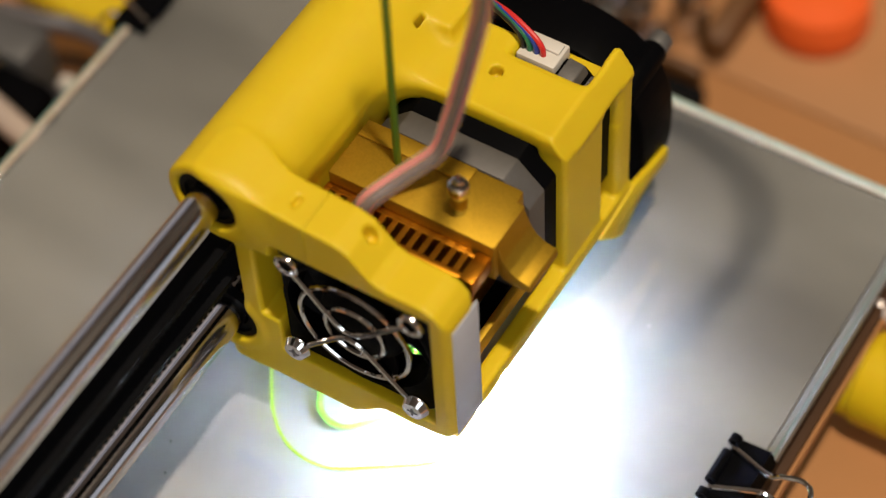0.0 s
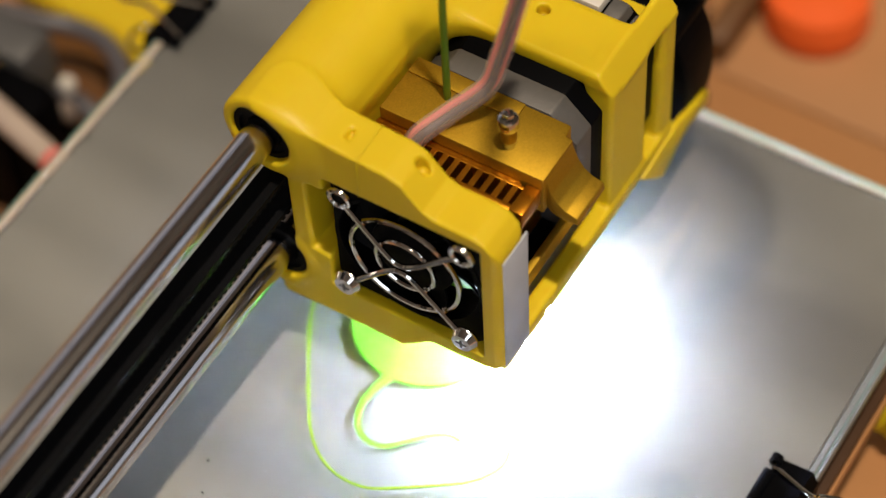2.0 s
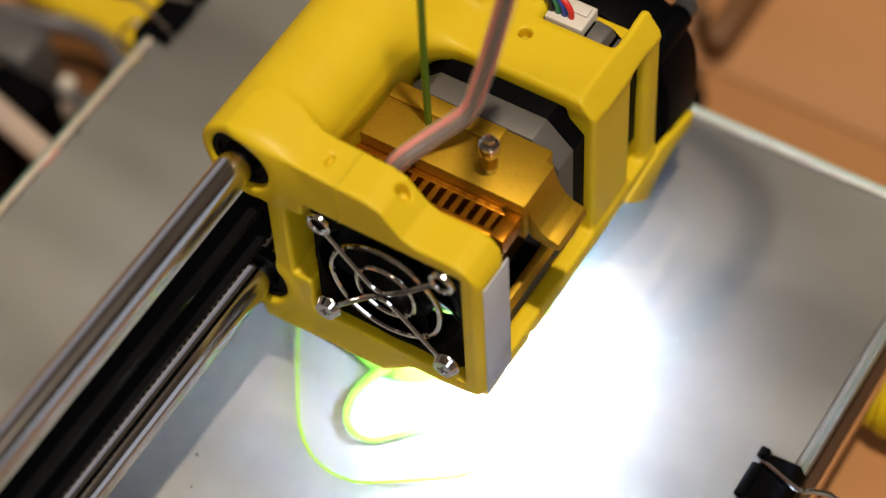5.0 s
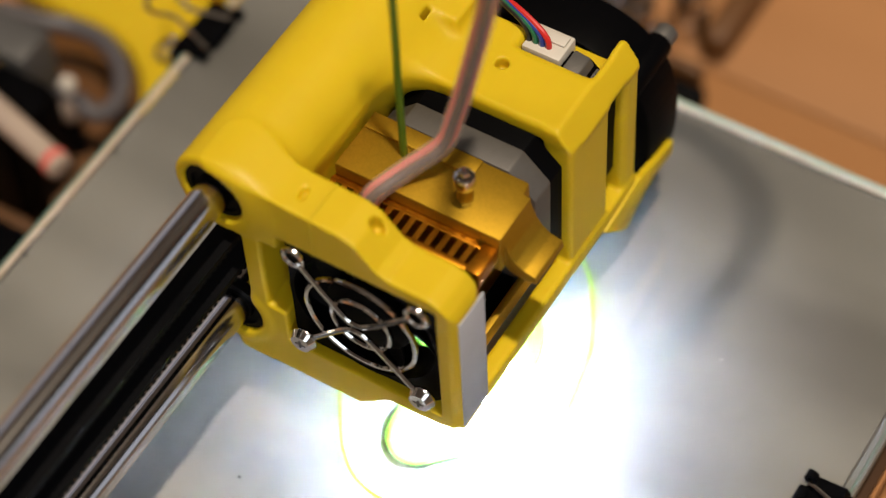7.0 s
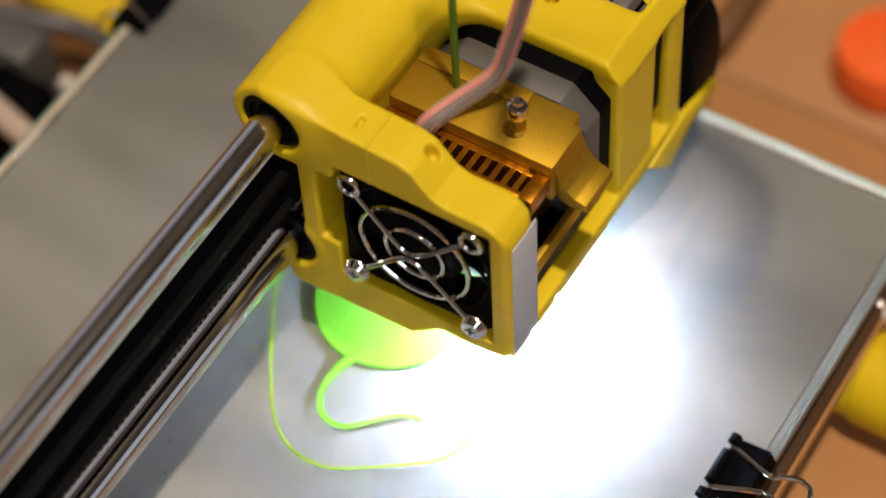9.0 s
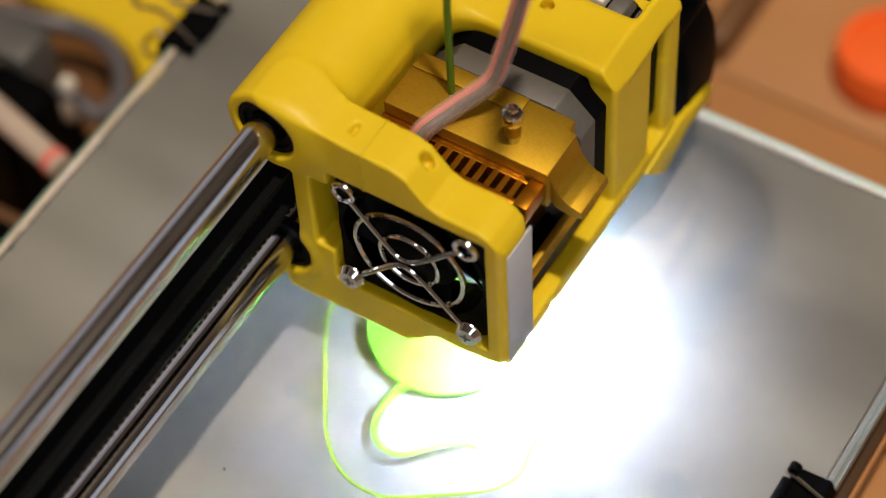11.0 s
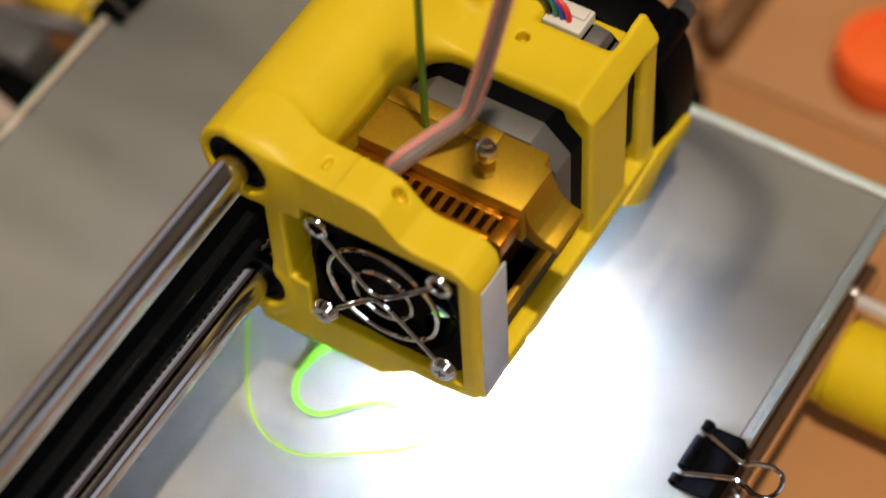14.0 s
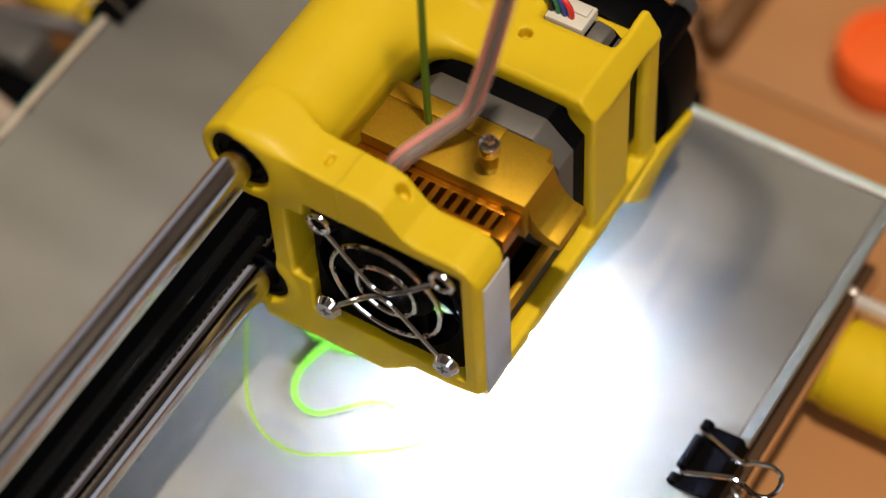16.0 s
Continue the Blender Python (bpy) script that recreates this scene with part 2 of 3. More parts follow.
def prism(poly, axis, lo, hi, bevel=0.0, bm=None):
    """A polygon pulled along an axis: 'x' takes (y, z) points, 'y' (x, z), 'z' (x, y)."""
    bm = bm or bmesh.new()

    def at(p, h):
        return {"x": (h, p[0], p[1]), "y": (p[0], h, p[1]), "z": (p[0], p[1], h)}[axis]

    A = [bm.verts.new(at(p, lo)) for p in poly]
    B = [bm.verts.new(at(p, hi)) for p in poly]
    n = len(poly)
    faces = [bm.faces.new(A), bm.faces.new(B)]
    for i in range(n):
        faces.append(bm.faces.new((A[i], A[(i + 1) % n], B[(i + 1) % n], B[i])))
    if bevel:
        bmesh.ops.recalc_face_normals(bm, faces=faces)
        bmesh.ops.bevel(bm, geom=list({e for f in faces for e in f.edges}), offset=bevel, segments=2, affect="EDGES", profile=0.5)
    return bm


def from_field(fn, lo, hi, step):
    """A closed mesh round the places where fn(x, y, z) < 0 (surface nets)."""
    ax = [np.arange(a, b + step, step) for a, b in zip(lo, hi)]
    X, Y, Z = np.meshgrid(*ax, indexing="ij")
    F = fn(X, Y, Z)
    S = F < 0
    nx, ny, nz = F.shape
    cnt = np.zeros((nx - 1, ny - 1, nz - 1))
    acc = np.zeros((nx - 1, ny - 1, nz - 1, 3))
    corners = [(i, j, k) for i in (0, 1) for j in (0, 1) for k in (0, 1)]

    def sub(A, c):
        return A[c[0]:nx - 1 + c[0], c[1]:ny - 1 + c[1], c[2]:nz - 1 + c[2]]

    for a in corners:
        for d in range(3):
            if a[d]:
                continue
            b = tuple(a[i] + (i == d) for i in range(3))
            fa, fb = sub(F, a), sub(F, b)
            cross = (fa < 0) != (fb < 0)
            s = np.where(cross, fa / np.where(cross, fa - fb, 1), 0)
            for i in range(3):
                acc[..., i] += np.where(cross, a[i] + (s if i == d else 0), 0)
            cnt += cross
    live = cnt > 0
    ids = np.full(live.shape, -1)
    ids[live] = np.arange(live.sum())
    cell = np.argwhere(live)
    V = (cell + acc[live] / cnt[live][:, None]) * step + np.array([a[0] for a in ax])
    faces = []
    for d in range(3):
        e, f = (d + 1) % 3, (d + 2) % 3
        A = np.take(S, range(F.shape[d] - 1), d)
        B = np.take(S, range(1, F.shape[d]), d)
        g = np.argwhere(A != B)
        g = g[(g[:, e] > 0) & (g[:, f] > 0) & (g[:, e] < F.shape[e] - 1) & (g[:, f] < F.shape[f] - 1)]
        flip = A[tuple(g.T)]
        oe, of = np.zeros(3, int), np.zeros(3, int)
        oe[e], of[f] = 1, 1
        q = np.stack([ids[tuple((g - o).T)] for o in (oe + of, of, 0 * of, oe)], 1)
        q[~flip] = q[~flip][:, ::-1]
        faces.append(q)
    return V, np.concatenate(faces)


def field_part(name, fn, lo, hi, step, mat, parent, label=""):
    V, Q = from_field(fn, lo, hi, step)
    me = bpy.data.meshes.new(name)
    me.from_pydata((V * MM).tolist(), [], Q.tolist())
    me.materials.append(mat)
    me.shade_smooth()
    ob = new(name, me)
    ob.parent = parent
    if label:
        tagged(ob, label)
    return ob


# distance fields
def f_box(X, Y, Z, lo, hi, r=0.0):
    q = [np.abs(A - (a + b) / 2) - (b - a) / 2 + r for A, a, b in zip((X, Y, Z), lo, hi)]
    out = np.sqrt(sum(np.maximum(v, 0) ** 2 for v in q))
    return out + np.minimum(np.maximum(np.maximum(q[0], q[1]), q[2]), 0) - r


def f_rod(X, Y, Z, y, z, r, lo, hi, edge=1.0):
    d = np.sqrt((Y - y) ** 2 + (Z - z) ** 2) - r + edge
    h = np.abs(X - (lo + hi) / 2) - (hi - lo) / 2 + edge
    return np.minimum(np.maximum(d, h), 0) + np.sqrt(np.maximum(d, 0) ** 2 + np.maximum(h, 0) ** 2) - edge


def join(a, b, k):
    h = np.clip(0.5 + 0.5 * (b - a) / k, 0, 1)
    return b * (1 - h) + a * h - k * h * (1 - h)


def cut(a, b, k=0.8):
    return -join(-a, b, k)


# ---- the room and the table ----
def build_room():
    Z = UP / MM
    for name, lo, hi in (("wall_north", (-2000, 2300, -750), (2400, 2400, 1750)), ("wall_south", (-2000, -2700, -750), (2400, -2600, 1750)),
                         ("wall_east", (2300, -2600, -750), (2400, 2300, 1750)), ("wall_west", (-2000, -2600, -750), (-1900, 2300, 1750))):
        tagged(finish(name, box([a for a in lo], [b for b in hi]), WALL), "plain off-white painted room wall", "wall", kind="structure")
    tagged(finish("ceiling", box((-2000, -2700, 2400), (2400, 2400, 2480)), WALL), "plain white painted ceiling", "ceiling", kind="structure")
    tagged(finish("floor", box((-2000, -2700, -800), (2400, 2400, -750)), DARKWOOD), "dark brown floor under the table", "floor", kind="structure")
    t = thing("work_table", "varnished orange-brown wooden work table", "table")
    top = part("tabletop", box((-590, -590, -28), (690, 690, -14), 2), WOOD, t)
    for i in range(11):
        x = 211 - 118 * (i - 4)
        part("plank", box((x - 117.2, -600, -14), (x, 700, 0), 0.9), WOOD, top)
    for x in (-560, 660):
        for y in (-560, 660):
            part("leg", box((x - 25, y - 25, -750), (x + 25, y + 25, -28), 3), WOOD, t)


build_room()
LIFT = UP


def lifted(e):
    e.location = (e.location[0], e.location[1], e.location[2] + LIFT)
    return e


# ---- still parts of the printer ----
def build_rods():
    for z, d in ((9.0, 0), (-34.5, 0)):
        r = lifted(thing("linear_rod", "polished steel linear rod of the printer", "rod", "linear rods"))
        part("shaft", cyl((-320, 16, z), (260, 16, z), 4.2, seg=40, bevel=0.6), STEEL, r)
    b = lifted(thing("timing_belt", "black toothed rubber timing belt between the rods", "belt"))
    for name, z, s in (("upper_strand", -7.0, -1), ("lower_strand", -18.3, -1)):
        bm = box((-320, 12.5, z - 0.7), (260, 18.5, z + 0.7))
        for i in range(220):
            x = -300 + i * 2.0
            box((x, 12.35, z - 0.2 + s * 1.0), (x + 1.1, 18.6, z + 0.2 + s * 1.0), bm=bm)
        part(name, bm, RUBBER, b, smooth=False)


build_rods()


# ---- the heated bed ----
def build_bed():
    b = lifted(thing("print_bed", "grey heated print bed with a clear glass sheet on top", "print bed"))
    g = part("glass_sheet", box((-118, -101.5, -70.7), (130.6, 110.2, -70), 0.2), GLASS, b, "clear float glass sheet with green edges", smooth=False)
    g.visible_shadow = False
    for lo, hi, mat, label in (((131.3, -104.4, -73), (133.2, 110.2, -70), GLASS_EDGE, "pale green ground glass edge"),
                               ((130.6, -101.5, -70.8), (131.3, 110.2, -70.1), GROUND_EDGE, "beige ground glass edge"),
                               ((-118.7, -101.5, -73), (-118, 110.2, -70), GLASS_EDGE, "pale green ground glass edge"),
                               ((-118.7, 110.2, -70.9), (133, 111.5, -70), GROUND_EDGE, "beige ground glass edge"),
                               ((-118.7, 111.5, -73), (133, 112.5, -70.2), TEAL_EDGE, "dark green glass edge")):
        part("glass_rim", box(lo, hi, 0.25), mat, g, label, smooth=False)
    for x0, x1 in ((-118.7, 28.5), (46.5, 131.3)):
        for y0, y1, top, mat, label in ((-103.1, -101.5, -70.0, FROSTED_EDGE, "frosted grey border of the glass"), (-103.5, -103.1, -70.1, TEAL_EDGE, "dark green glass edge"), (-104.4, -103.5, -70.0, FROSTED_EDGE, "frosted grey border of the glass")):
            part("glass_rim", box((x0, y0, -73), (x1, y1, top), 0.12), mat, g, label, smooth=False)
    crumbs = bmesh.new()
    for x, y, q in ((65.2, -59.8, 0.28), (68.3, -63.4, 0.2), (-20, -60, 0.18)):
        cyl((x, y, -70.02), (x + q * 0.4, y, -69.8), q, q * 0.5, 7, bm=crumbs)
    tagged(part("crumbs", crumbs, WHITE, b, "tiny pale plastic crumbs"), kind="stuff")
    specks = bmesh.new()
    for x, y, r in ((4.9, 108.8, 0.8), (44, 108.2, 0.7), (-22, 24, 0.4), (-30, 20, 0.35), (-38, 60, 0.4), (-12, 48, 0.3)):
        cyl((x, y, -70.02), (x + r * 0.5, y, -69.75), r, r * 0.5, 8, bm=specks)
    tagged(part("specks", specks, RUBBER, b, "small dark specks of dirt"), kind="stuff")
    part("heater_plate", box((-117.5, -101, -76.5), (130.4, 109.8, -70.9), 0.3), PLATE, b, "matt grey aluminium heater plate")
    part("support_board", box((-112, -105.6, -88), (118, 112, -82.5), 0.6), SHADED_WOOD, b, "wooden carrier board, darkened for the shade under the glass")
    for x in (-100, 112):
        for y in (-90, 98):
            part("spacer", cyl((x, y, -82.5), (x, y, -76.5), 3, seg=16), CHROME, b)
    # Brighter wood strip paints the light caught by the board's edge.
    part("lit_edge_strip", box((-112, -106.5, -88), (118, -105.7, -83.2), 0.3), WOOD, b, "lit edge of the carrier board, set off in orange-brown")
    arm = part("yellow_arm", cyl((96, -107, -97), (96, -190, -97), 12.7, seg=48, bevel=1.2), YELLOW, b, "yellow printed bearing holder")
    part("arm_collar", cyl((96, -100, -97), (96, -107, -97), 11.9, seg=48, bevel=0.4), YELLOW, arm)
    pin = part("pin", cyl((107, -105, -84), (107, -190, -84), 2.2, seg=24, bevel=0.7), PALE_STEEL, b, "pale metal rod with a round end")
    part("knob", cyl((108.6, -101.6, -84), (108.2, -104.9, -84), 1.9, seg=20, bevel=0.8), PALE_STEEL, pin)
    return b


def build_base():
    """The printer's own wooden base, which the bed slides over."""
    e = lifted(thing("printer_base", "varnished orange-brown wooden base board of the printer", "base board"))
    board = part("board", box((-90, -262, -122), (150, -84, -110.2), 1.0), WOOD, e)
    for x in (-75, 135):
        for y in (-245, -100):
            part("foot", cyl((x, y, -155), (x, y, -122), 7, seg=24, bevel=1), RUBBER, e, "black rubber foot")


build_base()


def build_clip(name, x, y, side):
    """A black binder clip gripping the glass's edge; side +1 grips the edge at +y."""
    c = lifted(thing(name, "black binder clip with wire handles gripping the bed's edge", "binder clip", "binder clips", (x * MM, y * MM, 0)))
    s = side
    w = 9.5
    prof = [(0, -69.0), (s * 9.0, -68.2), (s * 10.8, -71.5), (s * 10.8, -77.5), (s * 9.0, -81), (0, -79.5), (0, -78.7), (s * 8.3, -79.6), (s * 9.8, -77), (s * 9.8, -72), (s * 8.3, -69.2), (0, -69.9)]
    part("body", prism(prof, "x", -w, w), BLACK, c, smooth=False)
    for x0, x1 in ((-w, -7.4), (-4.6, 4.6), (7.4, w)):
        part("lip", ring(((x0 + x1) / 2, 0, -68.4), (1, 0, 0), 1.5, 0.8, x1 - x0, 18), BLACK, c)
    for top in (True, False):
        z0, z1, z2 = (-68.2, -66.8, -65.5) if top else (-80.2, -82.5, -86)
        pts = [(-6.0, s * 0.3, z0), (-5.6, s * 2.5, z0 + 0.2 * (1 if top else -1)), (-2.6, s * 11.5, z1), (-3.2, s * 15, z2), (-4.4, s * 19, z2), (-3.4, s * 22, z2), (0, s * 23.2, z2),
               (3.4, s * 22, z2), (4.4, s * 19, z2), (3.2, s * 15, z2), (2.6, s * 11.5, z1), (5.6, s * 2.5, z0 + 0.2 * (1 if top else -1)), (6.0, s * 0.3, z0)]
        part("wire_handle", pipe(spline(pts, 6), 0.7, 8), CHROME, c, "bent shiny steel wire handle")
    return c


BED = build_bed()
CLIPS = [build_clip("binder_clip", 37.3, -93.9, -1), build_clip("binder_clip", 90.0, 106.0, 1)]


def build_print():
    p = lifted(thing("green_print", "flat bright green printed disc with a curled tail", "print"))
    part("disc", cyl((39.6, -1.2, -70.0), (39.6, -1.2, -69.3), 20, seg=72, bevel=0.25), PRINT, p)
    tail = spline([(x, y, -69.65) for x, y in ((23, -2.5), (18.0, -0.6), (13.3, 0.3), (8.1, -0.1), (3.7, -2.7), (1.9, -6.6), (2.6, -10.7), (6.0, -14.3), (10.4, -18.5), (13.0, -22.5), (13.1, -25.9))], 8)
    part("tail", pipe(tail, lambda s: 1.7 - 1.6 * min(s / 0.25, 1) * 0.4 - 0.5 * s, 10, flat=0.3), PRINT, p)
    s = lifted(thing("skirt_line", "thin green line of plastic laid round the print", "skirt"))
    loop = [(47, 28), (38, 28.6), (29, 26.9), (20, 22.4), (2.4, 10.9), (-3.9, 5.7), (-7.7, 0.6), (-9.6, -4.8), (-9.7, -10.6), (-7.7, -16.1), (0.9, -28.8), (5.2, -34.1), (9.6, -37.1), (13.5, -38), (21, -36.5),
            (48, -31.7), (57, -28.3), (65.5, -23.5), (71.4, -19), (76.5, -12), (79.5, 2), (74, 16), (62, 25)]
    part("line", pipe(spline([(x, y, -69.85) for x, y in loop], 8, True), 0.42, 8, True, flat=0.6), THIN_PRINT, s)
    return [p, s]


PRINTS = build_print()


# ---- the carriage with its extruder ----
CAR = lifted(thing("print_carriage", "yellow printed carriage with gold extruder, fan and blower", "print head"))


TUBE_END = 82.0


def body_field(X, Y, Z):
    tube = f_rod(X, Y, Z, 16, 9, 10.7, -2.2, TUBE_END, 1.2)
    low = f_rod(X, Y, Z, 16, -35, 10.5, -2.2, TUBE_END, 1.0)
    back = f_box(X, Y, Z, (-2.2, 12, -46), (TUBE_END, 24, 6), 1.0)
    # front wall with its stepped top and bottom
    top = np.interp(Y, [-46, -44.3, -42, -39, -29, -26, -21, -17, -8, 6], [-1.0, 3.0, 5.6, 6.8, 6.8, 8.2, 14.0, 15.4, 15.8, 17.0])
    bot = np.interp(Y, [-46, -38, -26.5, -18, 20], [-40.5, -42.0, -42.3, -49.8, -50.3])
    wall = np.maximum(f_box(X, Y, Z, (-2.2, -45.2, -60), (9.5, 17, 30), 2.2), np.maximum(Z - top, bot - Z) * 0.75)
    d = join(tube, wall, 4.0)
    d = join(d, low, 2.0)
    d = join(d, back, 2.0)
    # flank that falls from the tube to the extruder, and the arm behind the motor
    inner = f_rod(X, Y, Z, 10.8, 8.6, 9.8, -1.0, 76, 2.0)
    d = join(d, inner, 4.0)
    d = join(d, f_box(X, Y, Z, (4, 1.2, -30), (56, 12, 9), 1.0), 2.0)
    arm = f_box(X, Y, Z, (50.0, -44.6, 3.0), (74, 16, 8.2), 1.4)
    arm = cut(arm, f_box(X, Y, Z, (68.6, -40.8, -10), (92, -20, 30), 1.0), 3.0)
    arm = np.maximum(arm, (Z - (7.2 + 1.45 * (Y + 41.5))) * 0.57)
    d = join(d, arm, 13.0)
    d = join(d, f_box(X, Y, Z, (64, -6.3, -12), (81.8, 16, 12.6), 0.8), 3.0)
    # post, rail and tower on the open side
    e = f_box(X, Y, Z, (50, -44.6, -44), (67.5, -37, 7.9), 1.0)
    e = join(e, f_box(X, Y, Z, (55, -44.6, 0.8), (81.4, -39.6, 7.9), 0.5), 1.0)
    e = join(e, f_box(X, Y, Z, (76.3, -44.6, -48), (81.4, -39.6, 7.9), 0.5), 1.0)
    e = np.maximum(e, (Z - (7.2 + 1.45 * (Y + 41.5))) * 0.57)
    d = join(d, e, 1.0)
    d = join(d, f_box(X, Y, Z, (0, -45.2, -43.5), (81.2, -40.6, -38.5), 0.8), 1.0)
    d = join(d, f_box(X, Y, Z, (75, -44, -44), (79.8, -22, 1.5), 0.8), 1.0)
    d = join(d, f_box(X, Y, Z, (75, -44, -44), (79.8, 18, -12), 0.8), 1.0)
    d = np.where(X > 30, np.maximum(d, (Z - (7.2 + 1.45 * (Y + 41.5))) * 0.57), d)
    # cuts
    for y, z, r in ((16, 9, 7.9), (16, -35, 7.9)):
        d = cut(d, np.sqrt((Y - y) ** 2 + (Z - z) ** 2) - r)
    d = cut(d, f_box(X, Y, Z, (-20, 10.6, -33), (120, 40, -1.5), 1.0))
    d = cut(d, f_box(X, Y, Z, (-20, -0.6, -27), (16, 5.6, -2.0), 0.6))
    d = cut(d, f_box(X, Y, Z, (-20, -40.4, -38.0), (20, 0.6, 2.7), 0.4), 0.4)
    for x, y, z in ((6.0, -21.5, 9.5), (61.6, -19.7, 4.8)):
        d = cut(d, np.maximum(np.sqrt((X - x) ** 2 + (Y - y) ** 2) - 1.6, z - Z), 0.2)
    for x, y, z in ((3.5, -4.5, 17.4), (62, 0.8, 10.2)):
        d = cut(d, f_box(X, Y, Z, (x - 1.6, y - 0.62, z - 3.0), (x + 1.6, y + 0.62, z + 5), 0.1), 0.1)
    return d


field_part("frame", body_field, (-4, -49, -65), (101, 30, 23), 0.62, YELLOW, CAR, "glossy yellow printed plastic frame")


# Thin sheet added over the yellow side face to turn it grey.
part("side_strip", box((-0.2, -45.5, -41.0), (10.3, -44.9, -0.5), 0.2), GREY_STRIP, CAR, "thin grey sheet laid over the frame's side")
part("seam", box((-2.4, -9.75, 3.0), (9.2, -9.35, 16.0), 0.1), YELLOW, CAR)


def build_bearings():
    for z in (9.0, -35.0):
        b = part("linear_bearing", ring((36, 16, z), (1, 0, 0), 7.7, 5.6, 70), STEEL, CAR, "steel linear bearing with a black seal")
        part("seal", ring((0.0, 16, z), (1, 0, 0), 7.75, 4.6, 1.6), RUBBER, b)
        part("seal", ring((-0.9, 16, z), (1, 0, 0), 7.85, 6.4, 1.2), RUBBER, b)


def build_fan():
    cy, cz = -19.8, -17.5
    fan = part("cooling_fan", ring((5.0, cy, cz), (1, 0, 0), 19.9, 18.7, 10, 56), BLACK, CAR, "small black square cooling fan")
    # square frame round the bore
    bm = bmesh.new()
    n = 48
    for h0, h1 in ((0.3, 2.2), (8, 10)):
        inner, outer = [], []
        for i in range(n):
            a = 2 * math.pi * (i + 0.5) / n
            c, s = math.cos(a), math.sin(a)
            k = 19.9 / max(abs(c), abs(s))
            inner.append((cy + 18.8 * c, cz + 18.8 * s))
            outer.append((cy + k * c, cz + k * s))
        rows = [[bm.verts.new((h, *p)) for p in ps] for h, ps in ((h0, inner), (h0, outer), (h1, outer), (h1, inner))]
        for j in range(4):
            for i in range(n):
                bm.faces.new((rows[j][i], rows[j][(i + 1) % n], rows[(j + 1) % 4][(i + 1) % n], rows[(j + 1) % 4][i]))
    part("fan_frame", bm, BLACK, fan, smooth=False)
    part("hub", cyl((1.5, cy, cz), (9, cy, cz), 11.0, seg=40, bevel=0.6), BLACK, fan)
    # Black disc added to darken the bore; its notch lets light through.
    plate = [(cy + 17.6 * math.cos(math.radians(v)), cz + 17.6 * math.sin(math.radians(v))) for v in range(-96, 236, 8)] + [(cy - 7.0, cz - 12.6)]
    part("bore_blocker", prism(plate, "x", 9.6, 10.4), RUBBER, fan, smooth=False)
    for i in range(7):
        a = 2 * math.pi * i / 7 + 0.3
        bm = bmesh.new()
        rows = []
        for k in range(5):
            r = 10.5 + k * 1.95
            tw = a + 0.10 * k
            rows.append([bm.verts.new((x, cy + r * math.cos(tw + o), cz + r * math.sin(tw + o))) for x, o in ((2.2, 0), (8.2, 0.62), (8.8, 0.62), (2.8, 0))])
        for k in range(4):
            for j in range(4):
                bm.faces.new((rows[k][j], rows[k][(j + 1) % 4], rows[k + 1][(j + 1) % 4], rows[k + 1][j]))
        bm.faces.new(rows[0]), bm.faces.new(rows[-1])
        part("blade", bm, RUBBER, fan)
    grill = part("finger_guard", pipe([(-1.2, cy + 14.4 * math.cos(2 * math.pi * i / 48), cz + 14.4 * math.sin(2 * math.pi * i / 48)) for i in range(48)], 0.72, 8, True), CHROME, CAR, "bent chrome wire fan guard")
    part("inner_ring", pipe([(-1.2, cy + 7.7 * math.cos(2 * math.pi * i / 40), cz + 7.7 * math.sin(2 * math.pi * i / 40)) for i in range(40)], 0.72, 8, True), CHROME, grill)
    for s in (1, -1):
        pts = [(-2.4, cy + 15.0, cz + s * 15.0)]
        pts += [(-2.4, cy + 13.0, cz + s * 13.0), (-2.5, cy + 4.5, cz + s * 3.6), (-2.5, cy + 1.0, cz + s * 1.3), (-2.5, cy - 3.0, cz + s * 3.0), (-2.4, cy - 11.5, cz + s * 11.6), (-2.4, cy - 14.0, cz + s * 14.0)]
        part("cross_wire", pipe(spline(pts, 6), 0.75, 8), CHROME, grill)
    for sy in (1, -1):
        for sz in (1, -1):
            y, z = cy + sy * 16, cz + sz * 16
            part("eyelet", pipe([(-2.2, y + 2.6 * math.cos(2 * math.pi * i / 24), z + 2.6 * math.sin(2 * math.pi * i / 24)) for i in range(24)], 0.75, 8, True), CHROME, grill)
            if sz < 0:
                bm = cyl((-2.6, y, z), (-4.2, y, z), 3.5, 2.6, 28)
                sc = part("fan_screw", bm, CHROME, CAR, "shiny cross-head screw")
                # Dark bars proud of the head paint the shade of its slots.
                part("dark_cross", box((-4.3, y - 1.4, z - 0.32), (-3.6, y + 1.4, z + 0.32), bm=box((-4.32, y - 0.32, z - 1.4), (-3.6, y + 0.32, z + 1.4))), DARK_STEEL, sc, smooth=False)


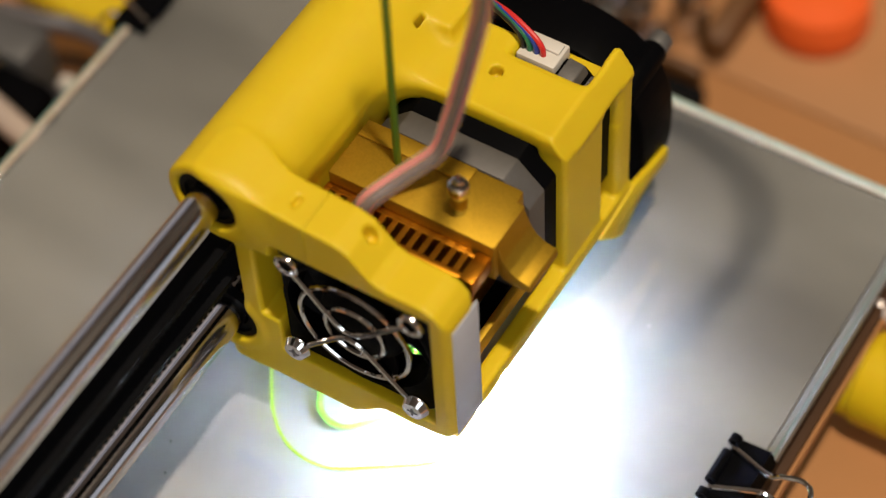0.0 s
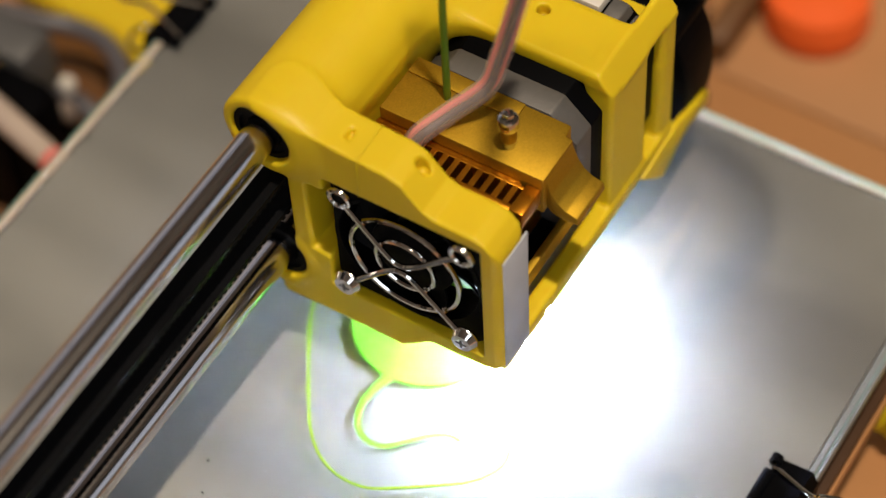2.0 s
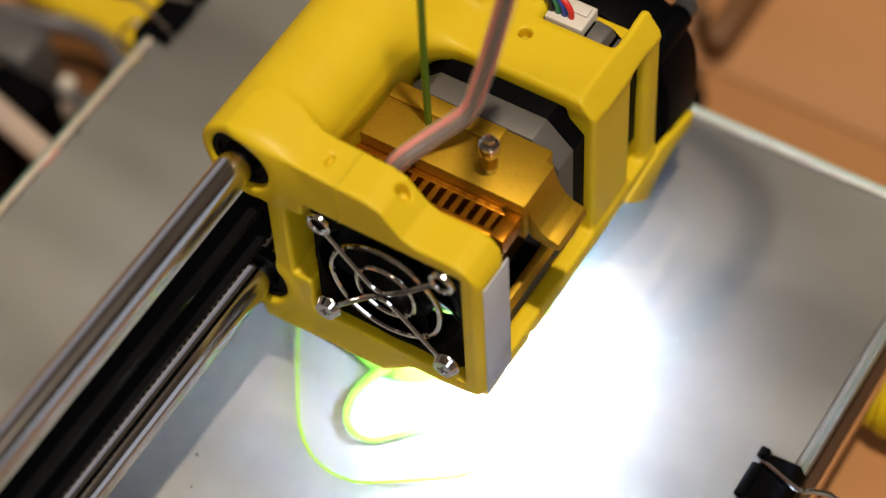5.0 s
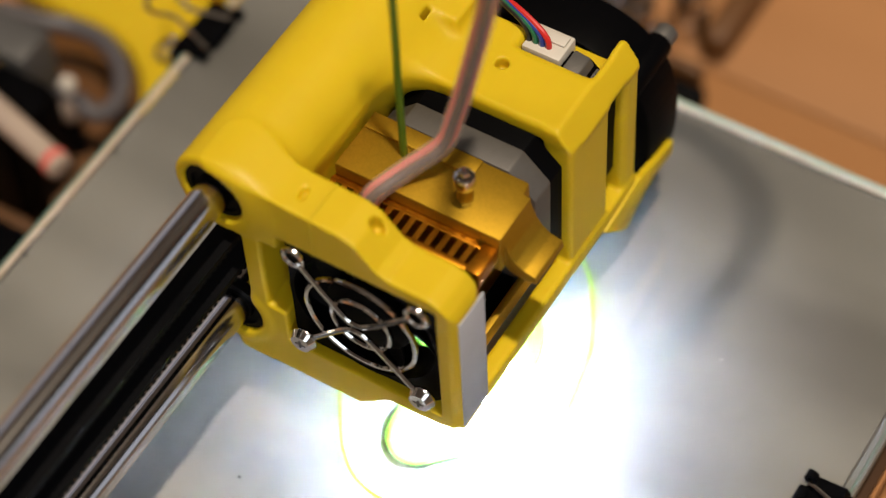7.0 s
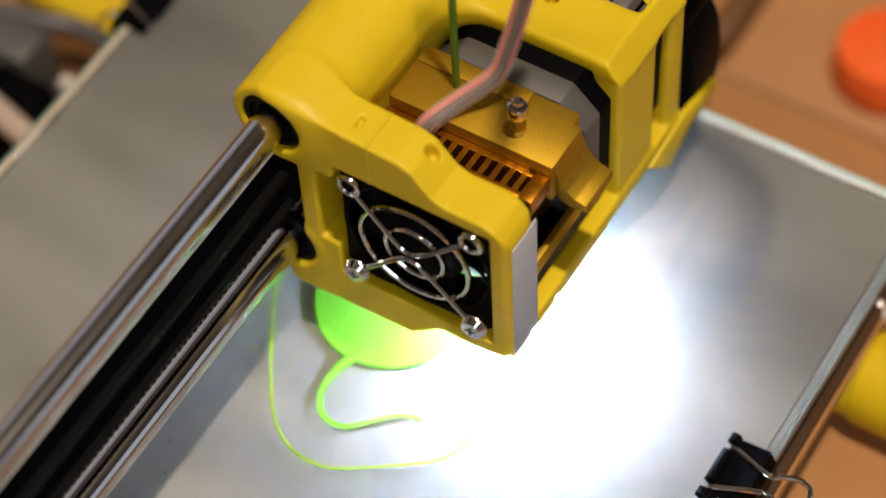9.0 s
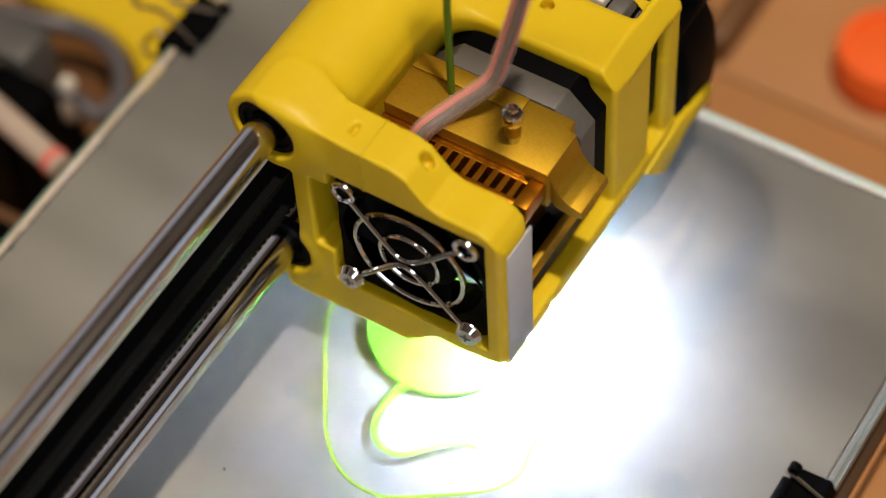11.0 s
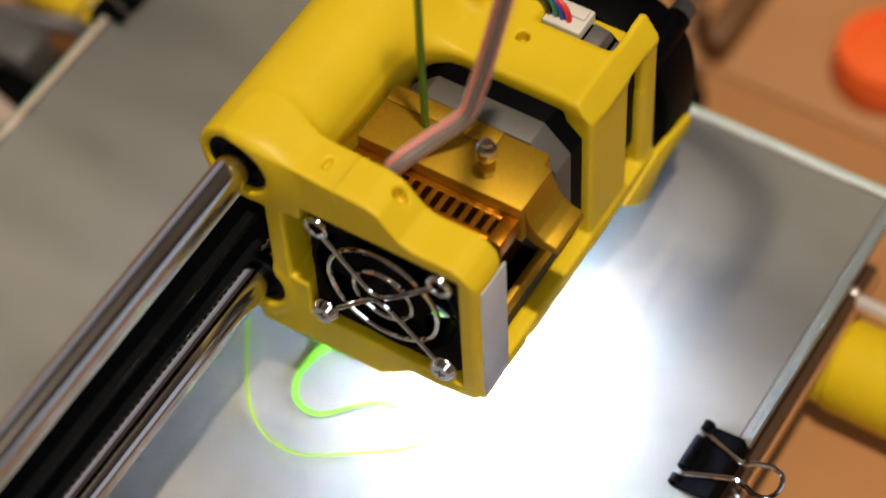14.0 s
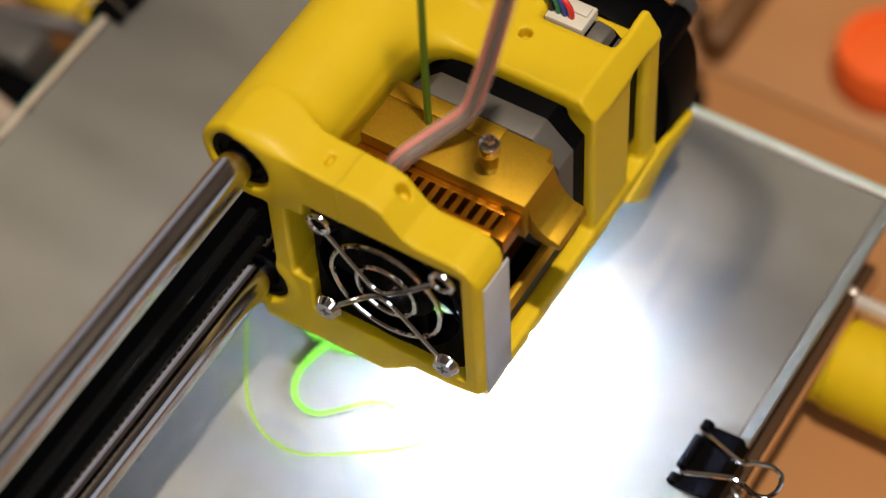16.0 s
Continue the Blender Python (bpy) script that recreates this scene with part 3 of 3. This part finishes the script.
def build_extruder():
    part("extruder_block", prism([(21, 0), (38, 0), (38, -40.8), (34.8, -41.2), (34.6, -43.2), (21, -43.2)], "z", -8, 4, 0.6), GOLD, CAR, "gold anodised aluminium extruder block")
    part("gear_housing", box((21, -33, -36), (38, 0, -8), 0.7), COPPER, CAR)
    # Black plate added to keep the bed's glare out of the cavity.
    part("cavity_blocker", box((19, -38.8, -37.8), (46, 4, -36.2), 0.3), BLACK, CAR)
    part("bottom_ledge", box((15, -40.6, -35.5), (40, -38.7, -30.5), 0.4), GOLD, CAR)
    part("top_step", box((33.0, -0.4, 4.0), (37.8, -29, 4.5), 0.2), GOLD, CAR)
    lever = [(-43.0, 3.2), (-43.7, 1.0), (-44.6, -1.6), (-46.2, -4.0), (-48.4, -5.6), (-51.3, -6.3), (-51.6, -8.6), (-48.0, -9.2), (-44.5, -8.4), (-43.0, -6.5)]
    part("lever", prism(lever, "x", 22.3, 34.5, 0.4), GOLD, CAR, "curved gold pressure lever")
    sink = part("heat_sink", box((19.6, -37.5, -36), (20.95, 0, 0.5), 0.3), COPPER, CAR, "slotted orange anodised heat sink")
    for i in range(14):
        y = -0.9 - i * 3.03
        part("fin", box((13.2, y - 0.75, -35 if y > -18 else -8), (20.4, y + 0.75, 0.6), 0.2), COPPER, sink, smooth=False)
    # Black plate added below the fins to make the slots read as shade.
    part("slot_shade_plate", box((13.0, -39, -5.5), (20.2, 0, -4.5)), RUBBER, sink)
    part("end_plate", box((12.6, -42.6, -4.5), (20.8, -39.0, 0.75), 0.3), COPPER, sink)
    part("front_bar", box((12.6, -41, -4.5), (14.3, 0, 0.65), 0.3), COPPER, sink)
    part("rear_bar", box((19.0, -41, -4.5), (19.9, 0, 0.62), 0.2), COPPER, sink)
    s = part("tension_screw", cyl((26, -31.4, 4), (26, -31.4, 9), 1.5, seg=24), CHROME, CAR, "shiny spring screw with a round head")
    part("collar", cyl((26, -31.4, 6.3), (26, -31.4, 10.5), 1.9, seg=24, bevel=0.3), GOLD, s)
    part("head", cyl((26, -31.4, 10.5), (26, -31.4, 14), 2.5, seg=28, bevel=0.7), CHROME, s)
    part("socket", cyl((26, -31.4, 13.6), (26, -31.4, 15.6), 1.5, seg=6, bevel=0.3), CHROME, s)
    part("nozzle_heater", box((25, -26, -60), (35, -14, -50), 0.5), MOTOR, CAR)
    part("nozzle", cyl((30, -21, -60), (30, -21, -69.4), 3.0, 0.6, 20), GOLD, CAR)


def octagon(c):
    y0, y1, z0, z1 = -42, 0, -38, 4
    return [(y0 + c, z0), (y1 - c, z0), (y1, z0 + c), (y1, z1 - c), (y1 - c, z1), (y0 + c, z1), (y0, z1 - c), (y0, z0 + c)]


def build_motor():
    m = part("stepper_motor", prism(octagon(7), "x", 45, 76, 0.4), BLACK, CAR, "square stepper motor with black body")
    part("end_cap", prism(octagon(7), "x", 38.2, 45.2, 0.5), MOTOR, m, "bare cast aluminium end cap")
    for y, z in ((-36, -1.5), (-6, -1.5)):
        part("bolt", cyl((37.6, y, z), (38.4, y, z), 1.8, seg=16), CHROME, m)


def build_blower():
    cy, cz = -15.9, -37.0
    def fuller(a):
        return 28.9 / (abs(math.cos(a)) ** 2.6 + abs(math.sin(a)) ** 2.6) ** (1 / 2.6)

    poly = [(cy + fuller(a) * math.cos(a), cz + fuller(a) * math.sin(a)) for a in [math.radians(v) for v in range(-40, 221, 6)]]
    poly += [(cy - 15, -63), (cy + 15, -63)]
    b = part("blower_fan", prism(poly, "x", 88, 103, 0.8), BLACK, CAR, "round black radial blower fan")
    part("rim", ring((87.6, cy, cz), (1, 0, 0), 22, 18.5, 1.4, 48), BLACK, b)
    part("hub", cyl((87.4, cy, cz), (89, cy, cz), 9, seg=32, bevel=0.5), BLACK, b)
    for a in range(15, 360, 30):
        y, z = cy + 27.9 * math.cos(math.radians(a)), cz + 27.9 * math.sin(math.radians(a))
        part("rib", box((93.5, y - 1.2, z - 1.2), (97, y + 1.2, z + 1.2), 0.3), BLACK, b, smooth=False)
    for y, z in ((-1.0, -17.5), (-38.0, -17.5)):
        e = part("ear", cyl((88, y, z), (104.5, y, z), 3.5, seg=24, bevel=0.5), BLACK, b)
        part("pin", cyl((104, y, z), (108.6, y, z), 3.0, seg=24, bevel=0.25), MOTOR, e, "bare steel screw end")
    duct = [(64.5, -43), (82, -40.5), (91, -42.8), (99.4, -44.8), (98.8, -49.4), (90, -48.6), (85, -49.4), (80, -52), (75.5, -54), (71, -50)]
    part("duct", prism(duct, "y", -46, -44.2, 0.5), YELLOW, CAR, "thin yellow printed air duct")
    part("duct_lip", prism([(70.5, -44), (76.5, -44), (76.5, -52.2), (74.8, -53)], "y", -44.2, -35, 0.4), YELLOW, CAR)
    part("duct_floor", prism([(66, -43), (79, -43), (79, -45), (75, -47), (70, -46)], "y", -44.2, -24, 0.4), YELLOW, CAR)


def build_wiring():
    c = part("connector", box((69.6, -30.0, -1), (77.6, -20.0, 6.6), 0.5), WHITE, CAR, "white plug of the motor cable")
    part("latch", box((73.5, -29.2, 6.4), (76.6, -20.8, 7.3), 0.3), WHITE, c)
    part("socket_clip", prism([(-40.0, -2), (-40.0, 2.0), (-36.5, 2.2), (-35.0, 4.8), (-31.0, 5.4), (-30.4, -2)], "x", 69.0, 75.5, 0.4), MOTOR, CAR, "grey plug housing")
    for i, col in enumerate(("black", "green", "blue", "red")):
        o = 1.75 * i
        pts = [(72.0, -20.8 - o, 5.5), (72.1, -20.4 - o, 8.8), (72.9, -18.2 - o * 0.9, 10.8), (75.0, -12.5 - o * 0.6, 11.2 + 0.3 * i), (78.0, -6.0 - o * 0.45, 9.8), (82.5, 1.5 - o * 0.35, 6.0), (85.5, 8.5 - o * 0.3, 0.0), (86.0, 13.0 - o * 0.3, -8)]
        part("lead", pipe(spline(pts, 8), 0.72, 8), WIRE[col], CAR, col + " insulated wire")
    part("crimp", cyl((72.0, -38.6, 2.0), (72.0, -38.6, 4.2), 0.9, seg=12, bevel=0.3), CHROME, CAR, "bright metal pin")
    route = [(16.5, -11.0, -3), (17.8, -12.3, 4), (25.0, -16.9, 8), (31.1, -22.8, 14), (33.3, -24.8, 22), (35.2, -27.4, 35), (36.5, -32.2, 60), (27.2, -39.4, 90), (10, -52, 130)]
    part("cable_sleeve", pipe(spline(route, 8), 2.6, 16), SLEEVE, CAR, "clear plastic sleeve round thin wires")
    for i, col in enumerate(("pink", "pink", "brown")):
        a = 2.1 * i - 1.0
        pts = [Vector(p) + Vector((1.4 * math.cos(a + 0.08 * k), 1.4 * math.sin(a + 0.08 * k), 0)) for k, p in enumerate(route)]
        part("inner_wire", pipe(spline(pts, 8), 0.8 if col == "pink" else 0.95, 8), WIRE[col], CAR)
    back = [(86.5, 9.5, -10), (86.6, 7.0, 2), (86.6, 5.5, 18), (86.0, 4.0, 45), (84, 0, 80), (72, -14, 130)]
    part("cable_sleeve", pipe(spline(back, 8), 2.6, 16), SLEEVE, CAR, "clear plastic sleeve round the motor leads")
    part("inner_wire", pipe(spline([(x - 0.6, y - 0.6, z) for x, y, z in back], 8), 1.2, 8), WIRE["red"], CAR)
    part("filament", pipe(spline([(30.9, -12.3, 3.5), (31.2, -12.2, 40), (31.0, -14.0, 90), (30, -26, 150), (26, -58, 260), (18, -108, 420)], 6), 0.9, 10), GREEN, CAR, "green plastic filament strand")


def build_led():
    lamp = part("led_lamp", box((6, -43, -48.8), (50, -27, -43.8), 0.4), WHITE, CAR, "small white lamp with a bright diode")
    # The third, small diode is added to brighten the bed near the tower.
    for x, y, q in ((12.5, -39.5, 3.7), (23.5, -39.5, 3.7), (44.0, -31.5, 1.5)):
        part("diode", cyl((x, y, -52.0), (x, y, -49.0), q * 0.58, q, seg=24), LED, lamp, smooth=False)


build_bearings()
build_fan()
build_extruder()
build_motor()
build_blower()
build_wiring()
build_led()


# ---- other printer parts and things on the table ----
def build_surroundings():
    f = lifted(thing("yellow_bracket", "yellow printed frame bracket beside the bed", "bracket"))
    outline = [(124, 200), (123, 180), (124, 168), (123, 159), (120, 151), (115, 144), (108, 138), (100, 133), (112, 118), (130, 118), (235, 118), (235, 200)]
    part("plate", prism(outline, "z", -155, -143, 1.5), YELLOW, f)
    part("boss", cyl((136, 138, -143), (136, 138, -136), 9, seg=32, bevel=2), YELLOW, f)
    part("rib", box((150, 121, -143), (158, 198, -136), 2), YELLOW, f)
    for x, y in ((124, 136), (134, 128), (128, 124)):
        part("screw", cyl((x, y, -143), (x, y, -138), 3.2, seg=20, bevel=0.8), CHROME, f)
    k = lifted(thing("stepper_drive", "black stepper motor with a grey end plate beside the bed", "motor"))
    part("body", box((55, 141, -155), (80, 196, -112), 5), BLACK, k)
    part("end_plate", box((80, 156, -155), (95, 200, -111), 2), DARK_STEEL, k)
    part("shaft", cyl((72, 160, -112), (72, 160, -103), 2.5, seg=20, bevel=0.5), CHROME, k)
    # Dark sheet added to paint the table's shade inside the cable loop.
    m = lifted(thing("table_shade_sheet", "dark brown sheet for the shaded table top", "board"))
    part("board", box((50, 126, -155), (123, 200, -151), 1), DARKWOOD, m)
    c = lifted(thing("cable_loop", "grey cable looped beside the bed", "cable"))
    pts = [(84, 148, -122), (86.6, 143, -128), (87, 138, -131), (92, 135.4, -132), (100, 137.4, -132), (107.5, 144, -132), (111.6, 153, -131), (111, 163.5, -130), (107, 172, -128), (103, 186, -126)]
    part("cable", pipe(spline(pts, 8), 3.0, 12), WIRE["grey"], c)
    part("plug", cyl((85, 146, -134), (85, 146, -125), 4.2, 3.6, seg=20, bevel=1.5), BEIGE, c)
    part("stem", cyl((85, 146, -155), (85, 146, -134), 3.0, seg=16), RUBBER, c)
    part("collar", cyl((85, 146, -126), (86.5, 145.5, -119), 2.6, seg=20, bevel=1.0), WHITE, c)
    s = lifted(thing("beige_rod", "pale beige rod beside the bed", "rod"))
    part("bar", cyl((66.5, 172.6, -107.0), (52.2, 119.5, -107.0), 3.9, seg=24, bevel=1), BEIGE, s)
    part("sleeve", cyl((53.6, 124.5, -107.0), (52.8, 121.5, -107.0), 4.3, seg=24, bevel=0.6), WIRE["pink"], s)
    part("foot", cyl((56.6, 135.9, -155), (56.6, 135.9, -109), 2.5, seg=16), BLACK, s)
    n = lifted(thing("dark_block", "black block on the table beside the bed", "block"))
    part("block", box((8, 122, -155), (44, 150, -133), 3), BLACK, n)
    part("cover", box((12, 126, -133), (40, 146, -130), 1), BLACK, n)
    r = lifted(thing("dark_gap_bars", "black bar for the dark gap behind the bed, with brown blocks", "rail"))
    # Black bar added in place of the dark, shaded gap behind the bed.
    part("rail", box((188, -12, -155), (195, 30, -143), 1.5), RUBBER, r)
    part("board", box((197.5, -8, -155), (201.5, 24, -141), 1.5), DARKWOOD, r)
    # One dark bar holds both a block's edge and its shadow.
    part("shaded_end_block", box((213, -8, -155), (262, 1, -142), 3), DARKWOOD, r)
    j = lifted(thing("metal_fitting", "shiny metal fittings on the table", "fitting"))
    part("housing", box((199, 26, -155), (213, 44, -141), 4), MOTOR, j, "grey cast metal housing")
    part("flange", cyl((211, 34, -141), (211, 34, -137), 5, seg=24, bevel=1), CHROME, j)
    for x, y, q, h in ((221, 8, 6, 24), (210, 22, 6.5, 20), (203, 10, 4.5, 16)):
        e = part("stud", cyl((x, y, -155), (x, y, -155 + h), q, seg=28, bevel=1.5), CHROME, j)
        part("cap_nut", cyl((x, y, -155 + h), (x, y, -151 + h), q * 0.6, seg=6, bevel=0.8), CHROME, e)
    o = lifted(thing("orange_cap", "round orange plastic cap lying on the table", "cap"))
    part("cap", cyl((0, 0, -155), (0, 0, -143), 17.5, 16.5, seg=48, bevel=2), ORANGE, o)
    part("rim", ring((0, 0, -142.5), (0, 0, 1), 16, 13, 1.5), ORANGE, o)
    return o


CAP = build_surroundings()


def build_cable_bundle():
    """The cable that arches over the bed and throws a curved shadow on it."""
    c = lifted(thing("cable_bundle", "black sleeved cable arching high over the bed", "cable"))
    h = 210.0
    arc = [(95, 30), (118, -12), (128, -33), (126, -52), (118, -64), (106, -69), (93, -69), (79, -67), (62, -64), (40, -58)]
    pts = [(x - 0.12 * h, y - 0.15 * h, -74 + h) for x, y in arc]
    pts = [(arc[0][0] - 0.105 * 650, arc[0][1] - 0.157 * 650, 576), (arc[0][0] - 0.112 * 380, arc[0][1] - 0.153 * 380, 306)] + pts + [(pts[-1][0] - 30, pts[-1][1] - 10, 240), (pts[-1][0] - 60, pts[-1][1] + 60, 420)]
    part("sleeve", pipe(spline(pts, 8), 2.4, 12), RUBBER, c)


build_cable_bundle()


# ---- what moves ----
def motions():
    homes = {ob: ob.location.copy() for ob in [CAR, BED, *CLIPS, *PRINTS]}
    for ob, home in homes.items():
        rows = []
        for t, sx, sy in TRAVEL:
            rows.append((t, Matrix.Translation(home + (Vector((sx * MM, 0, 0)) if ob is CAR else Vector((0, sy * MM, 0))))))
        walk(ob, rows)
    cap = [(0.0, 246, -24), (2.5, 246, -24), (2.7, 247, -25), (2.9, 243, -34), (3.0, 240, -46), (3.3, 238, -72), (3.6, 236, -110), (7.0, 234, -112), (7.3, 236, -64), (7.5, 236.3, -54), (7.7, 236.3, -53), (16.0, 236.3, -53)]
    walk(CAP, [(t, Matrix.Translation((x * MM, y * MM, UP))) for t, x, y in cap])


motions()
